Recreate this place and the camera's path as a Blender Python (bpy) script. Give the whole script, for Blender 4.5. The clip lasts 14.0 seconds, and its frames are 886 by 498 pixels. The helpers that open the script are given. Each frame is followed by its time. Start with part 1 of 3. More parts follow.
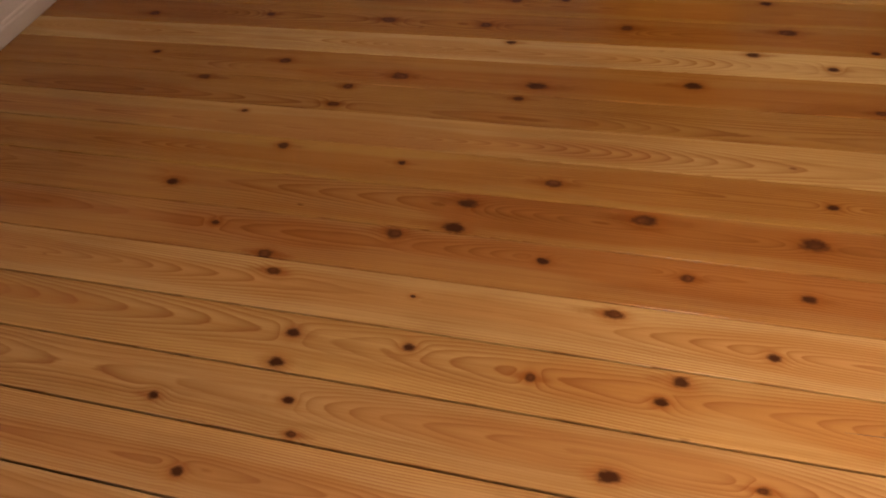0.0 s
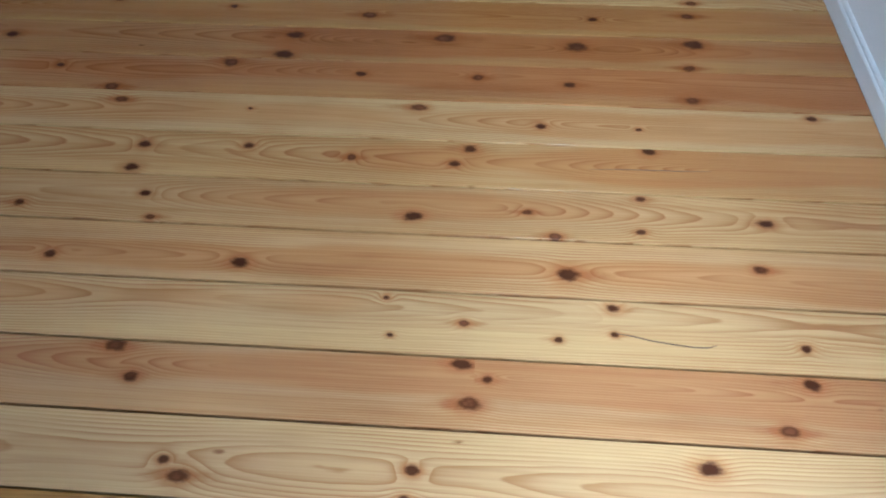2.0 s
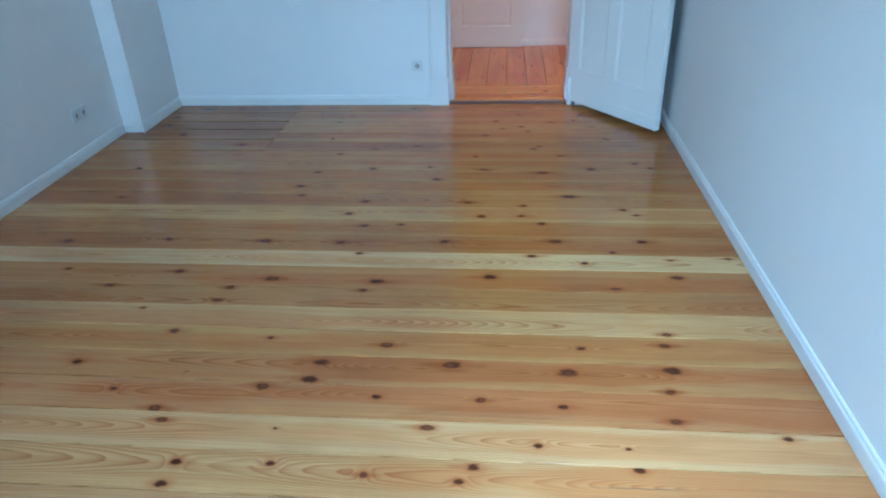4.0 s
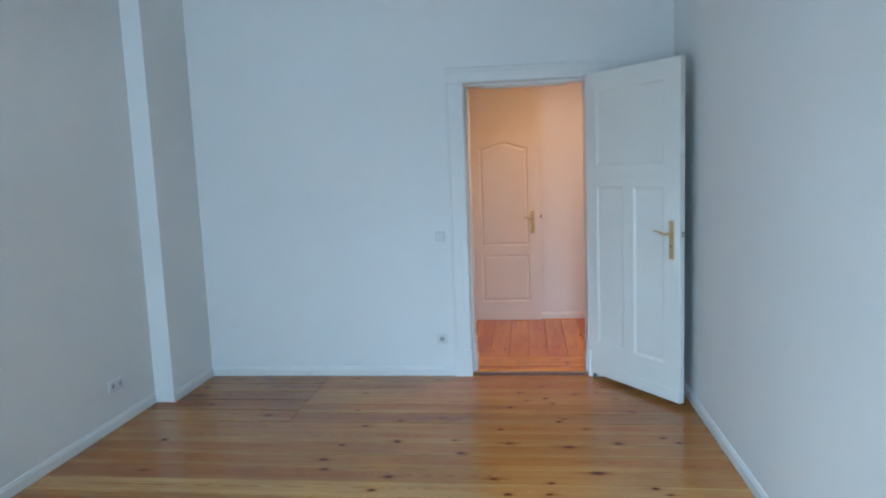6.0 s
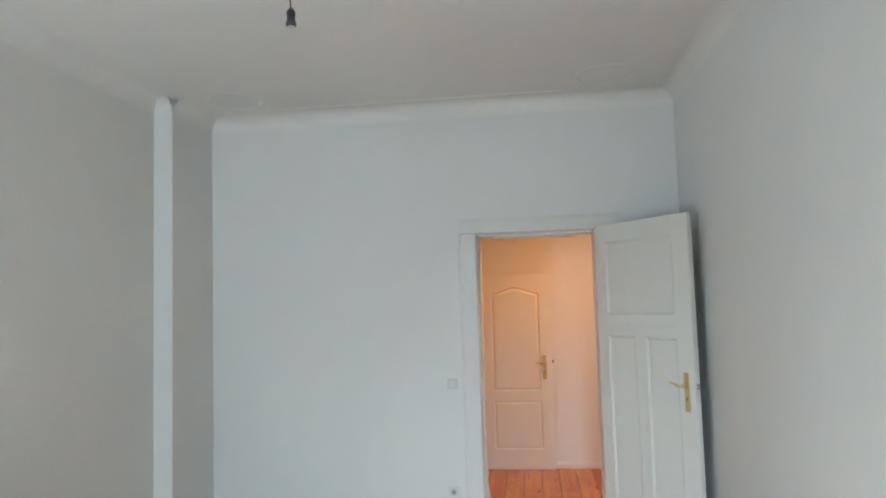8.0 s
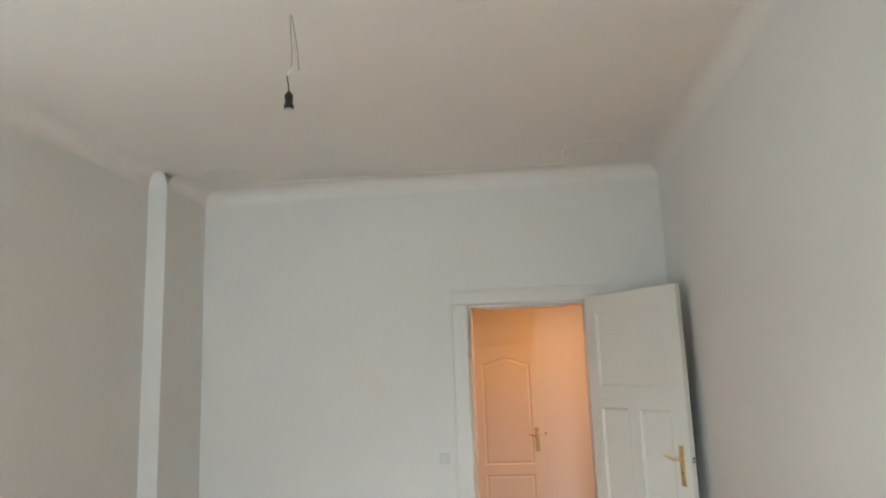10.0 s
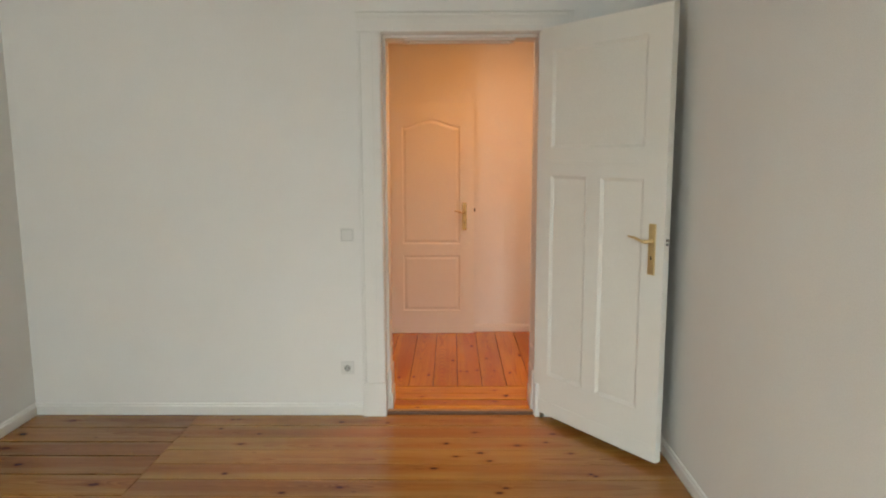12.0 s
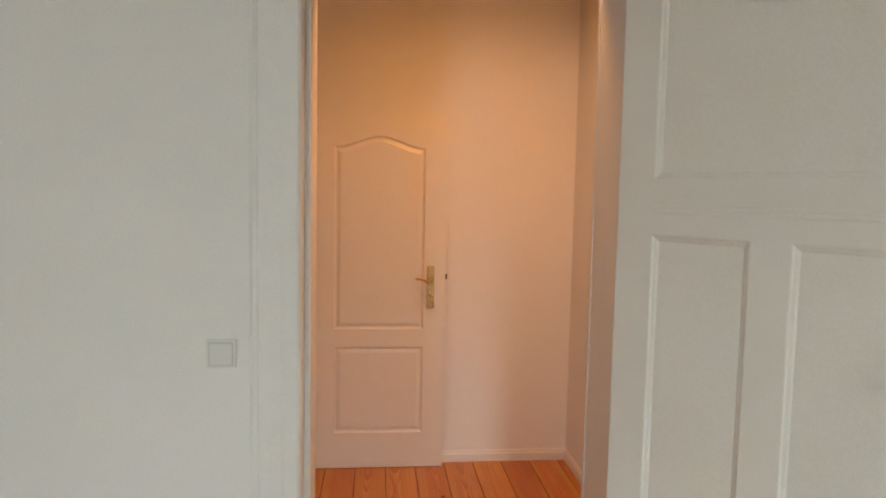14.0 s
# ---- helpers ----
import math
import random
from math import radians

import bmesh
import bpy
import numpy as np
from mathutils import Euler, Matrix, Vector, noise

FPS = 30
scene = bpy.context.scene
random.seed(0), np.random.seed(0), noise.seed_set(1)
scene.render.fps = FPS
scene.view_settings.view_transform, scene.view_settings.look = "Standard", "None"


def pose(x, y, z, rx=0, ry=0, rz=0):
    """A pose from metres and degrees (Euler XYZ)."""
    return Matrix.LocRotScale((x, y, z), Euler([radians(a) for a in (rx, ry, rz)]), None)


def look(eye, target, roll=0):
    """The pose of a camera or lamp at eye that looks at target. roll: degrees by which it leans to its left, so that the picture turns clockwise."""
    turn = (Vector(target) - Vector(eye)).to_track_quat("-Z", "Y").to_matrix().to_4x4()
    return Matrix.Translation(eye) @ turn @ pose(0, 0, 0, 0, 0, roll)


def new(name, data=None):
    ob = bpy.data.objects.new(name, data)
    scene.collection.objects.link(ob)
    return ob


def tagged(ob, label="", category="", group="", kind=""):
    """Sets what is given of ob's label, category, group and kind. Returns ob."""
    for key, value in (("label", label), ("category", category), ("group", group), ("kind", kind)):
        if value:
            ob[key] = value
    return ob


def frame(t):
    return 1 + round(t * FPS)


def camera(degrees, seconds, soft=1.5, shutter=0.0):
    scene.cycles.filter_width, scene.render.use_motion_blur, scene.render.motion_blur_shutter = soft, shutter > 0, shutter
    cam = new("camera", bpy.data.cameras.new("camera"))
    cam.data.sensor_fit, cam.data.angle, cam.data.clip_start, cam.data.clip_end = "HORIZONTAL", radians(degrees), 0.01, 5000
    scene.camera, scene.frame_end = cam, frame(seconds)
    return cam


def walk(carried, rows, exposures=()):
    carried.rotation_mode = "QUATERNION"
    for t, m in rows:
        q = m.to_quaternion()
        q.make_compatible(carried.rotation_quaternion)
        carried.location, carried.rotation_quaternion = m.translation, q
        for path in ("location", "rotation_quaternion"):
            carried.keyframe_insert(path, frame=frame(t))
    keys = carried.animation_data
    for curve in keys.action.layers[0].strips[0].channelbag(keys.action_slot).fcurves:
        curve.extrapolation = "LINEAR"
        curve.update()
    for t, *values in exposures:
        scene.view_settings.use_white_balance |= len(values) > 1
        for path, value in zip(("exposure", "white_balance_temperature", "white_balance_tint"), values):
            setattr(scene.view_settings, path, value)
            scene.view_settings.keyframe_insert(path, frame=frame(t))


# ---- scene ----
cam = camera(66.1, 14.0, soft=2.0)
PATH = [
    (0, (-1.382, -4.509, 1.385), (-1.826, -3.264, -0.117), -8.0),
    (0.5, (-1.29, -4.532, 1.41), (-1.535, -3.274, -0.126), -4.2),
    (1, (-1.186, -4.702, 1.361), (-1.439, -3.52, -0.233), 1.1),
    (1.5, (-1.14, -4.795, 1.339), (-1.366, -3.723, -0.335), 0.6),
    (2, (-1.137, -5.001, 1.405), (-1.237, -3.85, -0.227), -1.4),
    (2.5, (-1.12, -5.102, 1.492), (-1.236, -3.798, -0.02), -1.2),
    (3, (-1.093, -5.125, 1.526), (-1.225, -3.633, 0.202), -1.6),
    (3.5, (-1.091, -5.144, 1.563), (-1.233, -3.514, 0.413), -1.9),
    (4, (-1.081, -5.147, 1.594), (-1.264, -3.409, 0.62), -2.1),
    (4.2, (-1.077, -5.146, 1.622), (-1.28, -3.374, 0.718), -2.5),
    (6.3, (-1.085, -5.218, 1.682), (-1.333, -3.242, 1.496), -2.2),
    (6.5, (-1.078, -5.212, 1.702), (-1.327, -3.234, 1.541), -2.3),
    (7, (-1.09, -5.224, 1.698), (-1.362, -3.245, 1.607), -2.0),
    (7.5, (-1.092, -5.233, 1.728), (-1.368, -3.252, 1.742), -1.6),
    (8, (-1.109, -5.274, 1.757), (-1.367, -3.296, 1.907), -1.7),
    (8.2, (-1.107, -5.255, 1.776), (-1.363, -3.283, 1.985), -1.7),
    (9.25, (-1.115, -5.29, 1.788), (-1.342, -3.345, 2.19), -1.9),
    (10.3, (-1.123, -5.314, 1.789), (-1.328, -3.338, 2.026), -2.2),
    (10.4, (-1.114, -5.269, 1.761), (-1.313, -3.284, 1.913), -2.2),
    (10.5, (-1.117, -5.228, 1.752), (-1.333, -3.241, 1.831), -2.5),
    (11, (-1.039, -4.863, 1.635), (-1.168, -2.877, 1.441), -0.1),
    (11.5, (-1.069, -4.469, 1.594), (-1.182, -2.495, 1.296), 0.3),
    (12, (-1.133, -3.989, 1.602), (-1.159, -2.01, 1.317), -0.2),
    (12.5, (-1.186, -3.478, 1.606), (-1.2, -1.493, 1.366), 1.1),
    (13, (-1.251, -2.98, 1.581), (-1.208, -0.996, 1.333), 1.0),
    (13.5, (-1.31, -2.433, 1.576), (-1.141, -0.454, 1.349), 0.1),
    (14, (-1.331, -1.906, 1.568), (-1.134, 0.077, 1.403), 1.1),
]
walk(cam, [(t, look(eye, target, roll)) for t, eye, target, roll in PATH], exposures=[
    (0.0, -0.66, 11400, 46),
    (0.5, -0.26, 9700, 40),
    (1.0, 0.0, 6650, 17),
    (1.5, -0.22, 5700, 11),
    (2.0, -0.42, 4900, 7),
    (3.0, -0.22, 4250, -3),
    (4.0, 0.28, 4100, -6),
    (6.5, 0.24, 5000, -1),
    (7.5, 0.26, 5600, 0),
    (8.2, 0.34, 5700, 1),
    (10.5, 0.16, 6700, 6),
    (11.0, 0.03, 6900, 5),
    (12.0, 0.22, 7000, 5),
    (12.5, 0.22, 6950, 5),
    (14.0, 0.16, 6700, 5),
])

# ---- world and light ----
SKY, LAMP, HALL_TOP = 0.72, 0.64, 3.2
world = bpy.data.worlds.new("sky")
scene.world = world
world.use_nodes = True
sky = world.node_tree.nodes.new("ShaderNodeTexSky")
sky.sky_type = 'NISHITA'
sky.sun_disc = False
sky.sun_elevation, sky.sun_rotation = radians(40), radians(200)
world.node_tree.links.new(sky.outputs[0], world.node_tree.nodes["Background"].inputs[0])
world.node_tree.nodes["Background"].inputs[1].default_value = 0.12


def area(name, m, sx, sy, watts, colour, spread=180):
    lamp = bpy.data.lights.new(name, 'AREA')
    lamp.spread = radians(spread)
    lamp.shape, lamp.size, lamp.size_y, lamp.energy, lamp.color = 'RECTANGLE', sx, sy, watts, colour
    ob = new(name, lamp)
    ob.matrix_world = m
    return ob


WIN_Y, WIN_Z0, WIN_Z1 = -5.80, 0.30, 2.65
WINDOWS = [(-3.72, -3.02), (-1.12, -0.36)]
# area lamps added for daylight of two unseen windows: tilted up far, narrow and steep near
area("window_daylight", look((-3.37, WIN_Y - 0.14, 1.42), (-2.4, 0, 2.9)), 0.60, 2.1, 66 * SKY, (0.84, 0.945, 1.0))
area("window_daylight", look((-0.76, WIN_Y - 1.00, 2.65), (-0.88, -4.05, 0)), 0.9, 1.5, 150 * SKY, (0.84, 0.945, 1.0), 82)
area("hall_ceiling_light", look((-0.80, 0.56, 2.88), (-0.80, 0.60, 0)), 0.34, 0.34, 26 * LAMP, (1.0, 0.39, 0.11), 150)


# ---- materials ----
class Nodes:
    """A small wrapper to write node materials in few lines."""

    def __init__(self, name):
        self.mat = bpy.data.materials.new(name)
        self.mat.use_nodes = True
        self.tree = self.mat.node_tree
        self.bsdf = self.tree.nodes["Principled BSDF"]

    def link(self, value, socket):
        if hasattr(value, "is_output"):
            self.tree.links.new(value, socket)
        else:
            socket.default_value = value

    def node(self, kind, **inputs):
        n = self.tree.nodes.new(kind)
        for key, value in inputs.items():
            self.link(value, n.inputs[key.replace("_", " ")])
        return n

    def math(self, op, a, b=0.0, c=0.0, clamp=False):
        n = self.tree.nodes.new("ShaderNodeMath")
        n.operation, n.use_clamp = op, clamp
        for i, v in enumerate((a, b, c)):
            self.link(v, n.inputs[i])
        return n.outputs[0]

    def mix(self, fac, a, b, blend='MIX'):
        n = self.tree.nodes.new("ShaderNodeMix")
        n.data_type, n.blend_type = 'RGBA', blend
        self.link(fac, n.inputs[0])
        self.link(a if hasattr(a, "is_output") else (*a, 1), n.inputs[6])
        self.link(b if hasattr(b, "is_output") else (*b, 1), n.inputs[7])
        return n.outputs[2]

    def coords(self, scale=(1, 1, 1), shift=None):
        tc = self.tree.nodes.new("ShaderNodeTexCoord")
        m = self.tree.nodes.new("ShaderNodeMapping")
        m.inputs["Scale"].default_value = scale
        self.tree.links.new(tc.outputs["Object"], m.inputs["Vector"])
        if shift is not None:
            self.tree.links.new(shift, m.inputs["Location"])
        return m.outputs[0]

    def noise(self, vector, scale, detail=2.0, rough=0.5, distort=0.0):
        n = self.node("ShaderNodeTexNoise", Vector=vector, Scale=scale, Detail=detail, Roughness=rough, Distortion=distort)
        return n.outputs[0]

    def ramp(self, value, lo, hi, to_lo=0.0, to_hi=1.0):
        n = self.tree.nodes.new("ShaderNodeMapRange")
        n.interpolation_type = 'SMOOTHSTEP'
        for i, v in enumerate((value, lo, hi, to_lo, to_hi)):
            self.link(v, n.inputs[i])
        return n.outputs[0]

    def bump(self, height, strength, distance=0.01):
        n = self.node("ShaderNodeBump", Height=height, Strength=strength, Distance=distance)
        self.tree.links.new(n.outputs[0], self.bsdf.inputs["Normal"])

    def done(self, colour=None, rough=None, metal=None, coat=None):
        for value, key in ((colour, "Base Color"), (rough, "Roughness"), (metal, "Metallic"), (coat, "Coat Weight")):
            if value is not None:
                self.link(value if hasattr(value, "is_output") or not isinstance(value, tuple) else (*value, 1), self.bsdf.inputs[key])
        return self.mat


def paint(name, colour, rough, grain, depth, stain=0.04):
    """Brushed or rolled paint: fine relief, faint clouds of tone."""
    n = Nodes(name)
    p = n.coords()
    clouds = n.noise(p, 1.3, 4, 0.6)
    fine = n.noise(p, grain, 3, 0.6)
    tone = n.math('MULTIPLY_ADD', clouds, 2 * stain, 1 - stain)
    dark = tuple(c * 0.93 for c in colour)
    col = n.mix(n.ramp(fine, 0.3, 0.7), dark, colour)
    col = n.mix(1.0, col, n.node("ShaderNodeCombineColor", Red=tone, Green=tone, Blue=tone).outputs[0], 'MULTIPLY')
    n.bump(n.math('MULTIPLY_ADD', clouds, 0.6, fine), depth, 0.004)
    return n.done(col, n.ramp(fine, 0.2, 0.8, rough - 0.06, rough + 0.08))


def pine(name, rough=0.15):
    """Old oiled pine along local x; the plank's own tone comes from its object colour, the share of red heartwood from its alpha."""
    n = Nodes(name)
    info = n.tree.nodes.new("ShaderNodeObjectInfo")
    rand = info.outputs["Random"]
    seed = n.math('MULTIPLY', rand, 57.0)
    shift = n.node("ShaderNodeCombineXYZ", X=seed, Y=seed, Z=seed).outputs[0]
    split = n.tree.nodes.new("ShaderNodeSeparateXYZ")
    n.tree.links.new(n.coords((1, 1, 1)), split.inputs[0])
    yy = split.outputs[1]
    base = info.outputs["Color"]

    def shade(r, g, b):
        return n.mix(1.0, base, (r, g, b), 'MULTIPLY')

    # knots: two layers of coordinates centred on them, one unit being the knot's own radius
    rag = n.noise(n.coords((34.0, 60.0, 1.0), shift), 1.0, 3, 0.65)
    radii, tails = [], []
    for layer in ("knot_a", "knot_b"):
        uv = n.tree.nodes.new("ShaderNodeUVMap")
        uv.uv_map = layer
        length = n.tree.nodes.new("ShaderNodeVectorMath")
        length.operation = 'LENGTH'
        n.tree.links.new(uv.outputs[0], length.inputs[0])
        radii.append(length.outputs["Value"])
        thin = n.tree.nodes.new("ShaderNodeVectorMath")
        thin.operation = 'MULTIPLY'
        thin.inputs[1].default_value = (0.30, 1.25, 0.0)
        n.tree.links.new(uv.outputs[0], thin.inputs[0])
        length = n.tree.nodes.new("ShaderNodeVectorMath")
        length.operation = 'LENGTH'
        n.tree.links.new(thin.outputs[0], length.inputs[0])
        tails.append(length.outputs["Value"])
    near = n.math('MINIMUM', radii[0], radii[1])
    rk = n.math('ADD', near, n.math('MULTIPLY_ADD', rag, 1.1, -0.55))
    swirl = n.math('EXPONENT', n.math('MULTIPLY', n.math('MULTIPLY', near, near), -0.22))
    warp = n.noise(n.coords((0.45, 1.2, 1.0), shift), 1.3, 2, 0.4)
    wig = n.noise(n.coords((4.0, 16.0, 1.0), shift), 1.0, 3, 0.6)
    # year rings cut flat: arcs about a line under the plank that dips and rises along it
    along = n.noise(n.coords((0.42, 0.3, 1.0), shift), 1.0, 2, 0.4)
    deep = n.math('MULTIPLY_ADD', along, 0.34, -0.13)
    off = n.math('ADD', yy, n.math('MULTIPLY_ADD', rand, 0.06, n.math('MULTIPLY_ADD', warp, 0.07, -0.065)))
    radius = n.math('SQRT', n.math('ADD', n.math('MULTIPLY', off, off), n.math('MULTIPLY', deep, deep)))
    turns = n.math('MULTIPLY_ADD', radius, 170.0, n.math('MULTIPLY_ADD', wig, 0.7, n.math('MULTIPLY', swirl, 1.8)))
    saw = n.math('FRACT', turns)
    late = n.math('MULTIPLY', n.math('POWER', saw, 2.2), n.ramp(saw, 0.90, 1.0, 1.0, 0.0))
    patch = n.ramp(n.noise(n.coords((1.1, 5.0, 1.0), shift), 1.4, 2, 0.5), 0.34, 0.58, 0.18, 1.0)
    patch = n.math('MAXIMUM', patch, n.math('MULTIPLY', swirl, 0.5))
    # red heartwood inside a ring that wanders along the plank, pale sapwood outside it
    limit = n.math('MULTIPLY_ADD', n.noise(n.coords((0.9, 0.5, 1.0), shift), 1.6, 2, 0.5), 0.10, n.math('MULTIPLY_ADD', info.outputs["Alpha"], 0.045, -0.022))
    inside = n.math('SUBTRACT', limit, n.math('MULTIPLY_ADD', wig, 0.012, radius))
    heart = n.math('MULTIPLY', n.ramp(inside, -0.016, 0.004), n.ramp(info.outputs["Alpha"], 0.0, 0.9, 0.35, 1.0))
    edge = n.ramp(inside, -0.055, -0.018, 1.0, 0.0)
    fib = n.noise(n.coords((2.2, 190.0, 1.0), shift), 1.0, 4, 0.7)
    streak = n.noise(n.coords((0.5, 34.0, 1.0), shift), 1.0, 3, 0.6)
    col = n.mix(n.math('MULTIPLY', edge, 0.65), base, shade(1.12, 1.13, 1.06))
    col = n.mix(n.math('MULTIPLY', heart, 0.72), col, shade(0.86, 0.62, 0.46))
    col = n.mix(n.ramp(streak, 0.44, 0.75, 0.0, 0.38), col, shade(0.74, 0.50, 0.33))
    col = n.mix(n.math('MULTIPLY', n.math('MULTIPLY', late, patch), 0.85), col, shade(0.50, 0.26, 0.12))
    col = n.mix(n.ramp(fib, 0.38, 0.75, 0.0, 0.30), col, shade(0.58, 0.38, 0.25))
    # stains that run across the planks, and small stray knots
    place = n.tree.nodes.new("ShaderNodeNewGeometry").outputs["Position"]
    worn = n.noise(n.coords((1.2, 7.0, 1.0), shift), 1.5, 3, 0.6)
    stain = n.noise(place, 0.8, 1, 0.4)
    dirt = n.math('MULTIPLY', n.ramp(stain, 0.42, 0.70, 0.0, 1.0), n.ramp(fib, 0.30, 0.62, 0.35, 0.75))
    col = n.mix(n.math('MULTIPLY', dirt, 0.6), col, n.mix(1.0, col, (0.60, 0.50, 0.40), 'MULTIPLY'))
    col = n.mix(n.ramp(worn, 0.50, 0.78, 0.0, 0.45), col, n.mix(1.0, col, (0.68, 0.56, 0.46), 'MULTIPLY'))
    cell = n.tree.nodes.new("ShaderNodeTexVoronoi")
    cell.inputs["Scale"].default_value = 1.0
    n.tree.links.new(n.coords((4.2, 11.0, 1.0), shift), cell.inputs["Vector"])
    pick = n.tree.nodes.new("ShaderNodeSeparateColor")
    n.tree.links.new(cell.outputs["Color"], pick.inputs[0])
    few = n.math('GREATER_THAN', pick.outputs[0], 0.62)
    dist = n.math('ADD', cell.outputs["Distance"], n.math('MULTIPLY_ADD', rag, 0.10, -0.05))
    fleck = n.math('MULTIPLY', n.ramp(dist, 0.015, 0.075, 1.0, 0.0), few)
    col = n.mix(n.math('MULTIPLY', fleck, 0.75), col, shade(0.28, 0.13, 0.07))
    # knots over all: reddish halo and side streaks, dark ragged rim, lighter brown heart in some
    vary = n.noise(place, 5.0, 1, 0.5)
    tail = n.math('ADD', n.math('MINIMUM', tails[0], tails[1]), n.math('MULTIPLY_ADD', rag, 0.9, -0.45))
    tail = n.math('MULTIPLY', n.ramp(tail, 0.35, 1.5, 1.0, 0.0), n.ramp(vary, 0.42, 0.60, 0.05, 0.65))
    col = n.mix(tail, col, shade(0.50, 0.25, 0.12))
    halo = n.ramp(rk, 0.8, 3.0, 1.0, 0.0)
    col = n.mix(n.math('MULTIPLY', n.math('MULTIPLY', halo, halo), 0.50), col, shade(0.62, 0.32, 0.16))
    heart_k = n.ramp(rk, 0.50, 1.25, 1.0, 0.0)
    core = n.math('MULTIPLY', n.ramp(rk, 0.20, 0.75, 0.7, 0.0), n.ramp(vary, 0.46, 0.60))
    knot = n.mix(core, (0.055, 0.016, 0.007), n.mix(n.ramp(rag, 0.35, 0.65), (0.17, 0.052, 0.020), (0.10, 0.030, 0.012)))
    col = n.mix(n.math('MULTIPLY', heart_k, n.ramp(vary, 0.35, 0.62, 0.99, 0.90)), col, knot)
    n.bump(fib, 0.05, 0.001)
    n.link(n.ramp(heart_k, 0.0, 1.0, 0.42, 0.10), n.bsdf.inputs["Specular IOR Level"])
    return n.done(col, n.ramp(worn, 0.25, 0.8, rough, rough + 0.07))


def plain(name, colour, rough, metal=0.0, grain=60.0, wear=0.12):
    n = Nodes(name)
    fine = n.noise(n.coords(), grain, 3, 0.6)
    col = n.mix(n.ramp(fine, 0.3, 0.75, 0.0, wear), colour, tuple(c * 0.55 for c in colour))
    return n.done(col, n.ramp(fine, 0.2, 0.8, max(rough - 0.05, 0.03), rough + 0.08), metal)


WALL = paint("white_wall_paint", (0.80, 0.795, 0.775), 0.85, 190, 0.10)
CEIL = paint("ceiling_paint", (0.83, 0.815, 0.79), 0.9, 130, 0.10)
GLOSS = paint("white_door_lacquer", (0.80, 0.79, 0.74), 0.36, 240, 0.02, 0.02)
TRIM = paint("white_trim_lacquer", (0.77, 0.765, 0.74), 0.50, 220, 0.03, 0.03)
PINE = pine("oiled_pine")
GAP = plain("dark_joint_dirt", (0.030, 0.020, 0.014), 0.9, 0, 40)
SILL = plain("dark_sill_wood", (0.115, 0.052, 0.022), 0.45, 0, 25, 0.5)
SILL_TOP = plain("golden_sill_wood", (0.36, 0.19, 0.065), 0.35, 0, 18, 0.4)
BRASS = plain("satin_brass", (0.80, 0.64, 0.36), 0.34, 1.0, 220, 0.10)
POLISHED = plain("polished_brass", (0.58, 0.39, 0.17), 0.25, 1.0, 160, 0.12)
STEEL = plain("dull_steel", (0.32, 0.31, 0.29), 0.4, 1.0)
PLASTIC = plain("white_plastic", (0.68, 0.68, 0.66), 0.35, 0, 30, 0.05)
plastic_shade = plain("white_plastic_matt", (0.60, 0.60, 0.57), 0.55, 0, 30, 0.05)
gap_shade_grey = plain("shadow_grey_plastic", (0.46, 0.46, 0.45), 0.6)
well_shade_grey = plain("grey_shaded_plastic", (0.36, 0.36, 0.35), 0.55, 0, 30, 0.05)
DARK = plain("dark_hollow", (0.03, 0.03, 0.03), 0.6)
BLACK = plain("black_bakelite", (0.016, 0.016, 0.017), 0.32)
GLASS = Nodes("window_glass")
GLASS.bsdf.inputs["Transmission Weight"].default_value = 1.0
GLASS = GLASS.done((1.0, 1.0, 1.0), 0.0)


# ---- mesh helpers ----
def finish(name, bm, mat, smooth=False):
    bmesh.ops.recalc_face_normals(bm, faces=bm.faces)
    me = bpy.data.meshes.new(name)
    bm.to_mesh(me)
    bm.free()
    me.materials.append(mat)
    for poly in me.polygons:
        poly.use_smooth = smooth
    return me


def thing(name, bm, mat, label="", category="", group="", kind="", smooth=False, at=None):
    ob = new(name, finish(name, bm, mat, smooth))
    if at is not None:
        ob.matrix_world = at
    return tagged(ob, label, category, group, kind)


def base(name, label, category, group="", kind="", at=None):
    ob = new(name)
    ob.empty_display_size = 0.05
    if at is not None:
        ob.matrix_world = at
    return tagged(ob, label, category, group, kind)


def part(name, bm, mat, parent, label="", smooth=False, at=None):
    ob = new(name, finish(name, bm, mat, smooth))
    ob.parent = parent
    if at is not None:
        ob.matrix_basis = at
    return tagged(ob, label)


def box(x0, x1, y0, y1, z0, z1, bm=None, bevel=0.0):
    out = bmesh.new() if bm is None else bm
    made = bmesh.ops.create_cube(out, size=1.0)["verts"]
    bmesh.ops.scale(out, vec=(x1 - x0, y1 - y0, z1 - z0), verts=made)
    bmesh.ops.translate(out, vec=((x0 + x1) / 2, (y0 + y1) / 2, (z0 + z1) / 2), verts=made)
    if bevel:
        edges = list({e for v in made for e in v.link_edges})
        bmesh.ops.bevel(out, geom=edges, offset=bevel, segments=2, affect='EDGES', profile=0.6)
    return out


def sweep(profile, start, end, out, bm=None):
    """A moulding: profile points (distance out from the wall, height) run straight from start to end; out is the wall's normal."""
    bm = bmesh.new() if bm is None else bm
    ends = [[bm.verts.new((p[0] + out[0] * d, p[1] + out[1] * d, p[2] + h)) for d, h in profile] for p in (start, end)]
    n = len(profile)
    for i in range(n):
        bm.faces.new((ends[0][i], ends[0][(i + 1) % n], ends[1][(i + 1) % n], ends[1][i]))
    bm.faces.new(ends[0])
    bm.faces.new(ends[1][::-1])
    return bm


